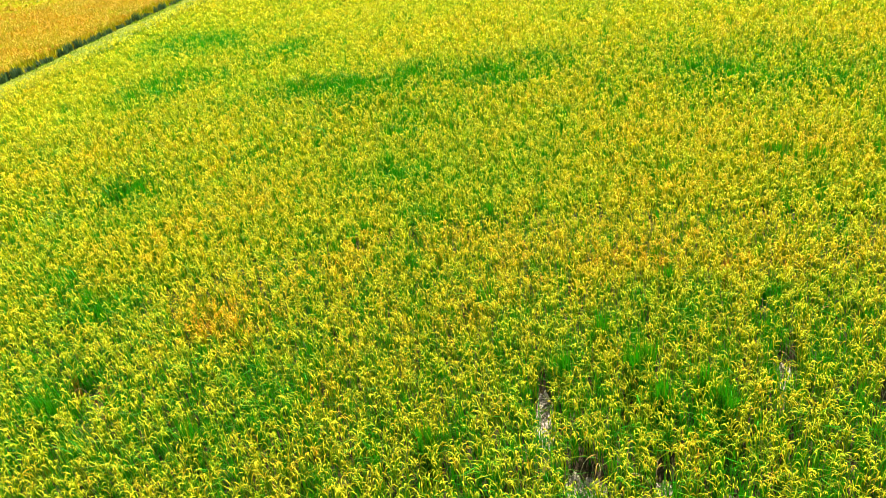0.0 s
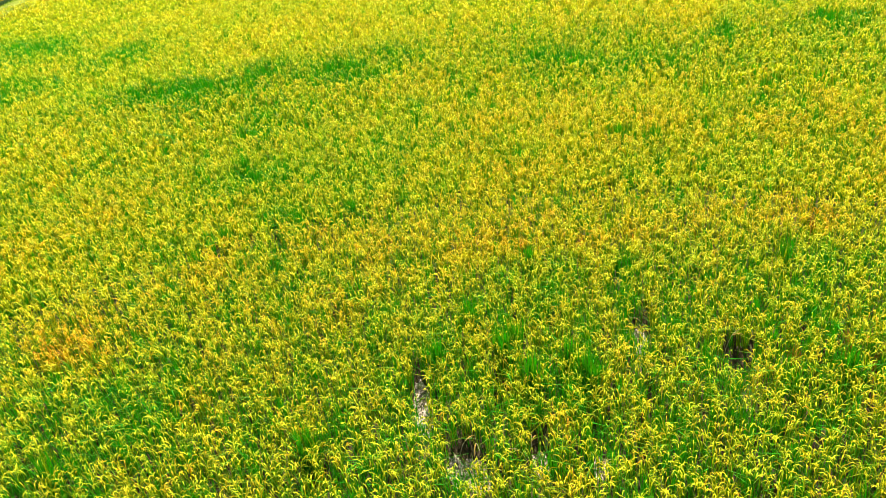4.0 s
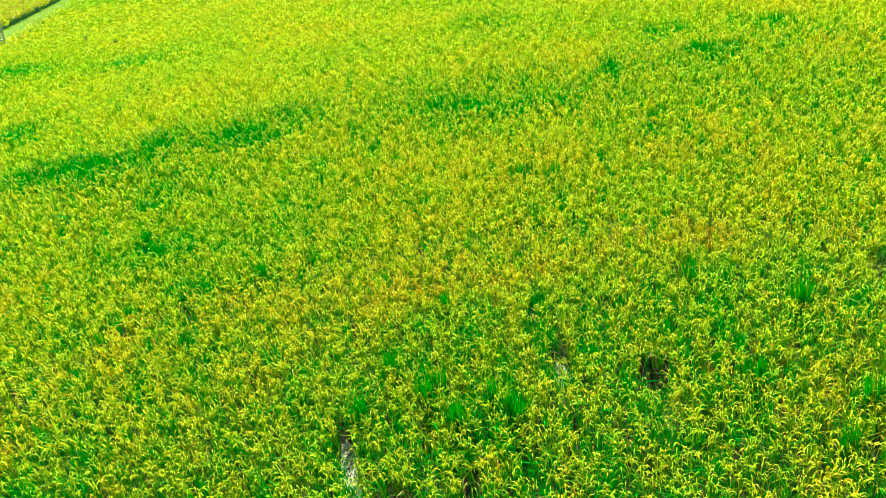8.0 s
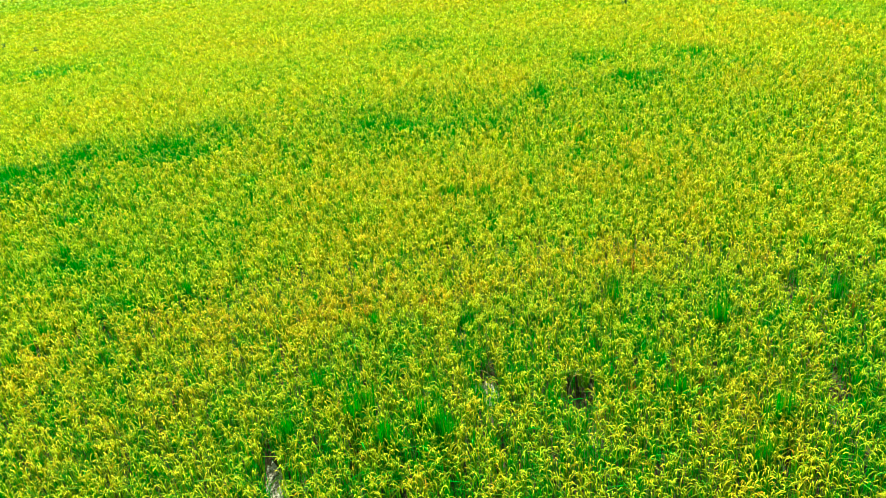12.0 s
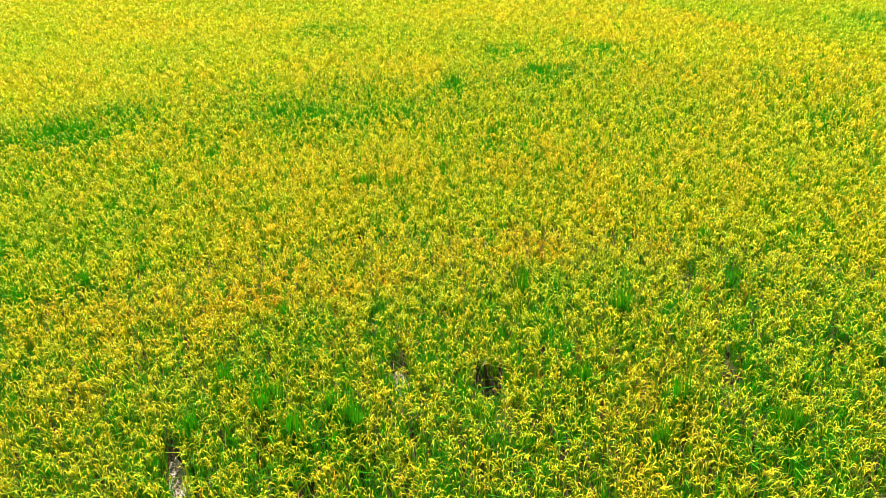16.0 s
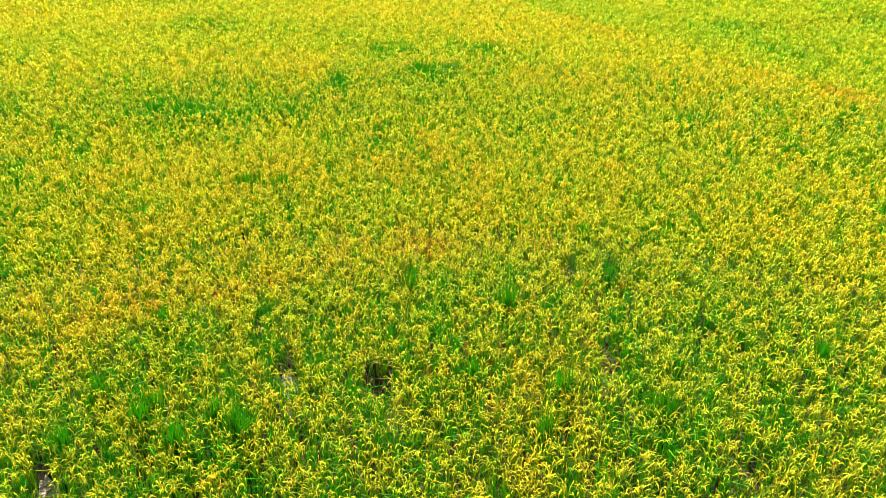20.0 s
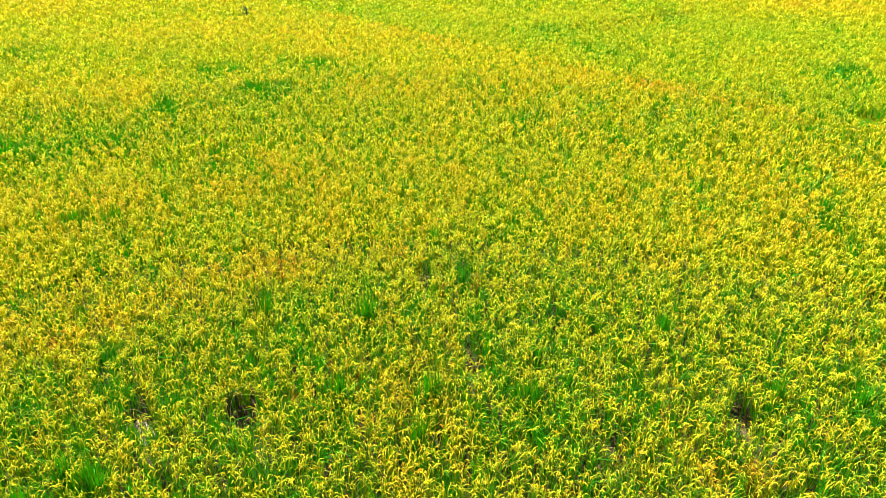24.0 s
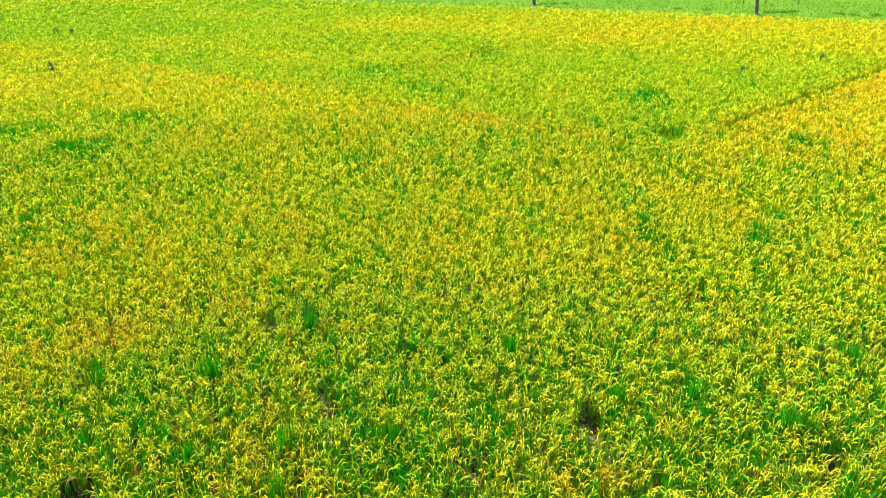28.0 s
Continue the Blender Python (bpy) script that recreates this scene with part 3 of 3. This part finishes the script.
# ---------------------------------------------------------------- bund and verge
bm = bmesh.new()
prof = ((WEST_FAR, 0.0), (WEST_FAR + 0.7, 0.24), (WEST_FAR + 2.2, 0.34), (WEST_EDGE - 1.0, 0.30), (WEST_EDGE, 0.0))
rows_ = []
rng = np.random.default_rng(4)
for a in np.arange(-60, 190, 2.0):
    e = float(west_edge(a))
    rows_.append([bm.verts.new((*plan(s + rng.uniform(-0.15, 0.15), a), z + (rng.uniform(-0.04, 0.04) if z else 0.03))) for s, z in prof[:3] + ((e - 1.0, 0.30), (e, 0.0))])
for p, q in zip(rows_, rows_[1:]):
    for i in range(len(prof) - 1):
        bm.faces.new((p[i], p[i + 1], q[i + 1], q[i]))
bund = tagged(part("bund", bm, BANK), "low pale grassy earth bund between two paddies", "bund", kind="structure")


def turf(name, label, n, place, seed, tall=0.22, wide=0.03, tone=0.55):
    """Short grass blades scattered over a strip."""
    rng = np.random.default_rng(seed)
    x, y, z = place(rng, n)
    az = rng.uniform(0, 2 * np.pi, n)
    s = np.linspace(0, 1, 3)[None]
    h = tall * rng.uniform(0.4, 1.3, n)[:, None]
    pr, pz = h * 0.6 * s ** 1.6, h * (s - 0.25 * s * s)
    w = wide * rng.uniform(0.6, 1.4, n)[:, None] * np.array([[0.8, 1.0, 0.0]])
    ripe = np.clip(tone + 0.18 * waves(x, y, 5.0, seed) + rng.normal(0, 0.12, n), 0, 1)
    ob = blade_mesh(name, [ribbons(np.stack([x, y, z], 1), az, pr, pz, w, rng.uniform(-0.8, 0.8, n), ripe)], GRASS)
    return tagged(ob, label, "grass", kind="stuff")


def on_bund(rng, n):
    a = rng.uniform(30, 150, n)
    e = west_edge(a)
    s = WEST_FAR + 0.1 + rng.uniform(0, 1, n) * (e - WEST_FAR - 0.2)
    z = np.minimum(np.interp(s, [p[0] for p in prof[:3]], [p[1] for p in prof[:3]]), 0.3 * np.clip(e - s, 0, 1)) - 0.02
    return s * AN[0] + a * AX[0], s * AN[1] + a * AX[1], z


def on_verge(rng, n):
    x = EAST_EDGE + 0.4 + 26 * rng.uniform(0, 1, n) ** 1.5
    return x, rng.uniform(-30, 75, n), np.full(n, 0.0)


turf("bund_grass", "short pale green grass covering the bund", 19000, on_bund, 21, 0.16, 0.045, 0.45)
turf("verge_grass", "bright green meadow grass beyond the paddy edge", 20000, on_verge, 22, 0.28, 0.06, 0.12)


# ---------------------------------------------------------------- dry mud where nothing grows
def mud_patch(px, py, rx, ry, deg, seed, damp=False):
    rng = np.random.default_rng(seed)
    words = "bare patch of dark reddish damp mud between rice plants" if damp else "bare patch of pale cracked mud between rice plants"
    top = tagged(new("mud_patch"), words, "mud", "bare patches in the paddy", "structure")
    top.matrix_basis = pose(px, py, 0.02, 0, 0, deg)
    bm = bmesh.new()
    ring = []
    for i in range(22):
        a = 2 * np.pi * i / 22
        k = 1.3 + rng.uniform(-0.2, 0.25)
        ring.append(bm.verts.new((rx * k * math.cos(a), ry * k * math.sin(a), 0.012)))
    c = bm.verts.new((0, 0, 0.03))
    for i in range(22):
        bm.faces.new((ring[i], ring[(i + 1) % 22], c))
    part("mud_bed", bm, DAMP if damp else DRY, top)
    n = int(min(46, 14 + 220 * rx * ry))
    for _ in range(n):
        a, k = rng.uniform(0, 2 * np.pi), math.sqrt(rng.uniform(0, 1))
        bm = bmesh.new()
        sides, rad, th = rng.integers(5, 8), rng.uniform(0.025, 0.06), rng.uniform(0.02, 0.05)
        lo, hi = [], []
        for i in range(sides):
            b = 2 * np.pi * (i + rng.uniform(-0.25, 0.25)) / sides
            q = rad * rng.uniform(0.8, 1.15)
            lo.append(bm.verts.new((q * math.cos(b), q * math.sin(b), 0)))
            hi.append(bm.verts.new((q * 0.86 * math.cos(b), q * 0.86 * math.sin(b), th)))
        bm.faces.new(hi)
        for i in range(sides):
            j = (i + 1) % sides
            bm.faces.new((lo[i], lo[j], hi[j], hi[i]))
        o = part("mud_plate", bm, DAMP if damp else DRY, top)
        o.matrix_basis = pose(rx * k * math.cos(a), ry * k * math.sin(a), 0.01, rng.uniform(-8, 8), rng.uniform(-8, 8), rng.uniform(0, 360))
    return top


for i, spot in enumerate(BARE):
    mud_patch(*spot, 500 + i, spot[0] > 7 or spot[0] < -5)

# ---------------------------------------------------------------- single tall tufts
def tuft(name, label, category, group, material, tall, spread, n, wide, seed, tone):
    """A clump of upright blades fanning out from one root, in an inner and an outer whorl over a bunch of stalks."""
    rng = np.random.default_rng(seed)
    top = tagged(new(name), label, category, group)
    for part_name, lo, hi, m, lean in (("inner_whorl", 0.8, 1.05, n // 2, 0.10), ("outer_whorl", 0.55, 0.85, n - n // 2, 0.30), ("culm", 0.4, 0.5, n // 3, 0.05)):
        az = rng.uniform(0, 2 * np.pi, m)
        rad = spread * np.sqrt(rng.uniform(0, 1, m)) * 0.7
        a2 = rng.uniform(0, 2 * np.pi, m)
        base = np.stack([rad * np.cos(a2), rad * np.sin(a2), np.zeros(m)], 1)
        s = np.linspace(0, 1, 5)[None]
        h = tall * rng.uniform(lo, hi, m)[:, None]
        bend = rng.uniform(0.0, 0.35, m)[:, None]
        pr = h * lean * rng.uniform(0.5, 1.5, m)[:, None] * (0.3 * s + 0.7 * s * s)
        pz = h * (s * (1 + bend) - bend * s ** 2.5)
        w = wide * rng.uniform(0.7, 1.3, m)[:, None] * np.array([[0.7, 1.0, 1.0, 0.7, 0.0]])
        ripe = np.clip(tone + rng.normal(0, 0.08, m), 0, 1)
        tagged(blade_mesh(part_name, [ribbons(base, az, pr, pz, w, rng.uniform(-0.8, 0.8, m), ripe)], material, top), kind="stuff")
    return top


kinds = [tuft("rice_tuft", "tall bright green rice tuft without grain heads", "rice plant", "green tufts in the paddy", LEAF, 1.14, 0.2, 90, 0.024, 700 + i, 0.02 + 0.04 * i) for i in range(4)]
spots = TUFTS_WEST + TUFTS_EAST
rng = np.random.default_rng(9)
for i, (px, py) in enumerate(spots):
    m = pose(px, py, 0.02, 0, 0, rng.uniform(0, 360))
    if i < 4:
        kinds[i].matrix_basis = m
    else:
        k = kinds[i % 4]
        o = copy_thing(k, m)
        o.scale = (1.0, 1.0, 1.0) if i % 3 else (1.25, 1.25, 1.04)

# dark weeds that stand above the crop
WEEDS = ((36.3, 42.9), (49.58, 57.31), (49.77, 55.66), (50.90, 0.89), (57.54, -3.80), (56.20, 51.62), (-1.24, 71.71), (-3.78, 78.26))
weed = tuft("weed_clump", "dark green weed clump standing above the rice", "weed", "weeds in the paddy", WEED, 1.3, 0.2, 70, 0.045, 760, 0.3)
for i, (px, py) in enumerate(WEEDS):
    m = pose(px, py, 0.02, 0, 0, 40 * i)
    if i == 0:
        weed.matrix_basis = m
    else:
        copy_thing(weed, m).scale = (1.0, 1.0, 0.84)

# weeds in a close dark row, which also stands for the crop edge's shade
bank = tuft("bund_weed", "dark blue-green weed clump at the foot of the bund, also darkening the crop edge as shade", "weed", "weeds along the bund", WEED, 0.95, 0.5, 54, 0.07, 770, 0.1)
rng = np.random.default_rng(12)
for i in range(92):
    px, py = plan(WEST_FAR + rng.uniform(0.1, 0.55), 37 + 1.15 * i + rng.uniform(-0.4, 0.4))
    m = pose(px, py, 0.02, 0, 0, 70 * i)
    k = rng.uniform(0.5, 1.0) * (0.7 if rng.uniform() < 0.25 else 1.0)
    o = bank if i == 0 else copy_thing(bank, m)
    o.matrix_basis = m
    o.scale = (1.0, 1.0, k)

# dark clumps on the verge; those beside the poles stand in for cast shadows
VERGE_SHADE_WEEDS = ((88.69, 0.3), (88.95, -0.6), (89.39, -1.45), (90.09, -2.2), (89.54, 24.6), (89.84, 23.6), (90.33, 22.27), (89.52, -6.50),
               (88.95, -7.76), (89.14, -9.79), (88.97, 6.39), (89.12, 9.35))
low = tuft("verge_shade_weed", "low dark green clump on the meadow verge, beside the poles in place of shade", "weed", "weeds on the verge", GRASS, 0.24, 0.8, 80, 0.03, 780, 0.0)
for i, (px, py) in enumerate(VERGE_SHADE_WEEDS):
    m = pose(px, py, 0.0, 0, 0, 55 * i)
    if i == 0:
        low.matrix_basis = m
    else:
        copy_thing(low, m)


# ---------------------------------------------------------------- withered clumps and bent straws beside the gaps
def straw_material():
    k = Mat("dry_straw")
    a = k.noise(30.0, 4.0)
    k.link(k.ramp(a, ((0.3, (0.42, 0.34, 0.16)), (0.7, (0.66, 0.58, 0.34)))), k.p.inputs["Base Color"])
    k.p.inputs["Roughness"].default_value = 0.75
    return k.m


def rust_material():
    return plant_material("withered_leaf", ((0.0, (0.30, 0.12, 0.03)), (0.5, (0.50, 0.22, 0.04)), (1.0, (0.66, 0.42, 0.10))), 0.6, (1.0, 0.8, 0.5), 0.25, 0.8, 0.03)


STRAW, RUST = straw_material(), rust_material()


def tube(points, radius, sides=5):
    bm = bmesh.new()
    loops = []
    for i, p in enumerate(points):
        d = (points[min(i + 1, len(points) - 1)] - points[max(i - 1, 0)]).normalized()
        u = d.cross(Vector((0, 0, 1))).normalized() if abs(d.z) < 0.98 else Vector((1, 0, 0))
        v = d.cross(u)
        r = radius * (1 - 0.55 * i / (len(points) - 1))
        loops.append([bm.verts.new(p + u * r * math.cos(2 * math.pi * k / sides) + v * r * math.sin(2 * math.pi * k / sides)) for k in range(sides)])
    for a, b in zip(loops, loops[1:]):
        for k in range(sides):
            bm.faces.new((a[k], a[(k + 1) % sides], b[(k + 1) % sides], b[k]))
    bm.faces.new(loops[-1])
    return bm


def bent_straw(px, py, heading, seed):
    """A pale stalk that has gone over, with one dry leaf."""
    rng = np.random.default_rng(seed)
    top = tagged(new("bent_straw"), "pale dry rice stalk bent over beside a gap", "straw", "bent stalks at the gaps")
    top.matrix_basis = pose(px, py, 0.02, 0, 0, heading)
    long, rise = rng.uniform(0.35, 0.6), rng.uniform(0.55, 0.8)
    pts = [Vector((long * f ** 1.5, 0.05 * math.sin(3 * f), rise * math.sin(math.pi * 0.58 * f))) for f in np.linspace(0, 1, 9)]
    part("stalk", tube(pts, 0.004), STRAW, top)
    mid = np.array([[*pts[5]]])
    s = np.linspace(0, 1, 5)[None]
    blade_mesh("dry_leaf", [ribbons(mid, np.array([rng.uniform(-1.0, 1.0)]), 0.28 * s, 0.10 * s - 0.2 * s * s, 0.016 * np.array([[0.6, 1, 1, 0.7, 0]]), np.array([0.4]), np.array([0.9]))], RUST, top)
    return top


rng = np.random.default_rng(15)
for i, (px, py, *_) in enumerate(tuple((a, b) for a, b, *_ in THIN[:10]) + tuple((a, b) for a, b, *_ in BARE)):
    for k in range(2):
        a = rng.uniform(0, 2 * np.pi)
        bent_straw(px + 0.3 * math.cos(a), py + 0.3 * math.sin(a), rng.uniform(0, 360), 900 + 5 * i + k)

WITHERED = ((-5.7, 15.3), (-5.2, 15.1), (-6.1, 15.5), (10.8, 0.9), (11.3, 1.2), (5.0, 14.9), (9.25, 9.0), (9.6, 8.6), (13.3, 9.2), (13.9, 8.6),
            (11.9, 1.9), (12.2, -1.4), (8.1, 9.0), (-8.4, 13.6), (-7.6, 13.2), (11.5, 12.9), (6.3, 14.4))
dead = [tuft("withered_clump", "rust-orange withered rice clump among green plants", "rice plant", "withered clumps in the paddy", RUST, 0.86, 0.14, 46, 0.016, 820 + i, 0.5) for i in range(2)]
for i, (px, py) in enumerate(WITHERED):
    m = pose(px, py, 0.02, 0, 0, 70 * i)
    if i < 2:
        dead[i].matrix_basis = m
    else:
        copy_thing(dead[i % 2], m)

# ---------------------------------------------------------------- poles
def shaft(r0, r1, z0, z1, sides=20, rings=8):
    bm = bmesh.new()
    loops = []
    for k in range(rings + 1):
        f = k / rings
        r, z = r0 + (r1 - r0) * f, z0 + (z1 - z0) * f
        loops.append([bm.verts.new((r * math.cos(2 * math.pi * i / sides), r * math.sin(2 * math.pi * i / sides), z)) for i in range(sides)])
    for a, b in zip(loops, loops[1:]):
        for i in range(sides):
            j = (i + 1) % sides
            bm.faces.new((a[i], a[j], b[j], b[i]))
    bm.faces.new(loops[-1])
    for f in bm.faces:
        f.smooth = len(f.verts) == 4
    return bm


def box(x0, x1, y0, y1, z0, z1, bevel=0.012, taper=1.0):
    bm = bmesh.new()
    bmesh.ops.create_cube(bm, size=1.0)
    for v in bm.verts:
        k = taper if v.co.z > 0 else 1.0
        v.co = ((x0 + x1) / 2 * k + v.co.x * (x1 - x0) * k, (y0 + y1) / 2 * k + v.co.y * (y1 - y0) * k, (z0 + z1) / 2 + v.co.z * (z1 - z0))
    bmesh.ops.bevel(bm, geom=list(bm.edges), offset=bevel, segments=2, affect="EDGES")
    return bm


def round_pole(px, py, label):
    top = tagged(new("utility_pole"), label, "pole", "poles on the verge")
    top.matrix_basis = pose(px, py, 0, -4.5, -1.5)
    part("shaft", shaft(0.21, 0.14, -0.3, 8.0), CONCRETE, top)
    part("footing", shaft(0.30, 0.26, -0.2, 0.10, 20, 2), CONCRETE, top, "low concrete collar in the grass")
    return top


round_pole(87.02, 1.33, "grey round concrete utility pole on the grass verge")
round_pole(88.22, 25.4, "grey round concrete utility pole farther along the verge")


PALE = concrete_material(3.1)


def ladder_pole(px, py, heading):
    top = tagged(new("lattice_pole"), "pale grey concrete pole with ladder openings on the bund", "pole")
    top.matrix_basis = pose(px, py, 0.22, 0, 8, heading)
    h, half = 8.0, 0.25
    for sx in (-1, 1):
        part("leg", box(sx * half - 0.08, sx * half + 0.08, -0.1, 0.1, -0.4, h, 0.012, 0.75), PALE, top)
    z = 0.3
    while z < h - 0.2:
        k = 1 - 0.25 * (z + 0.4) / (h + 0.4)
        part("rung", box(-half * k + 0.03, half * k - 0.03, -0.07 * k, 0.07 * k, z - 0.065, z + 0.065, 0.01), PALE, top)
        z += 0.27
    return top


ladder_pole(-12.35, 91.8, 8)


def stake(px, py, tall, lean):
    top = tagged(new("fence_stake"), "short dark wooden stake in the meadow grass", "stake", "stakes in the meadow")
    top.matrix_basis = pose(px, py, 0, lean, lean * 0.4, 20)
    part("post", shaft(0.06, 0.045, -0.2, tall, 10, 3), WOOD, top)
    part("point", shaft(0.045, 0.008, tall, tall + 0.09, 10, 1), WOOD, top, "sharpened pale top")
    return top


for args in ((96.5, 3.07, 0.9, 3), (97.27, 0.68, 1.3, -2), (98.35, -2.75, 0.8, 4)):
    stake(*args)
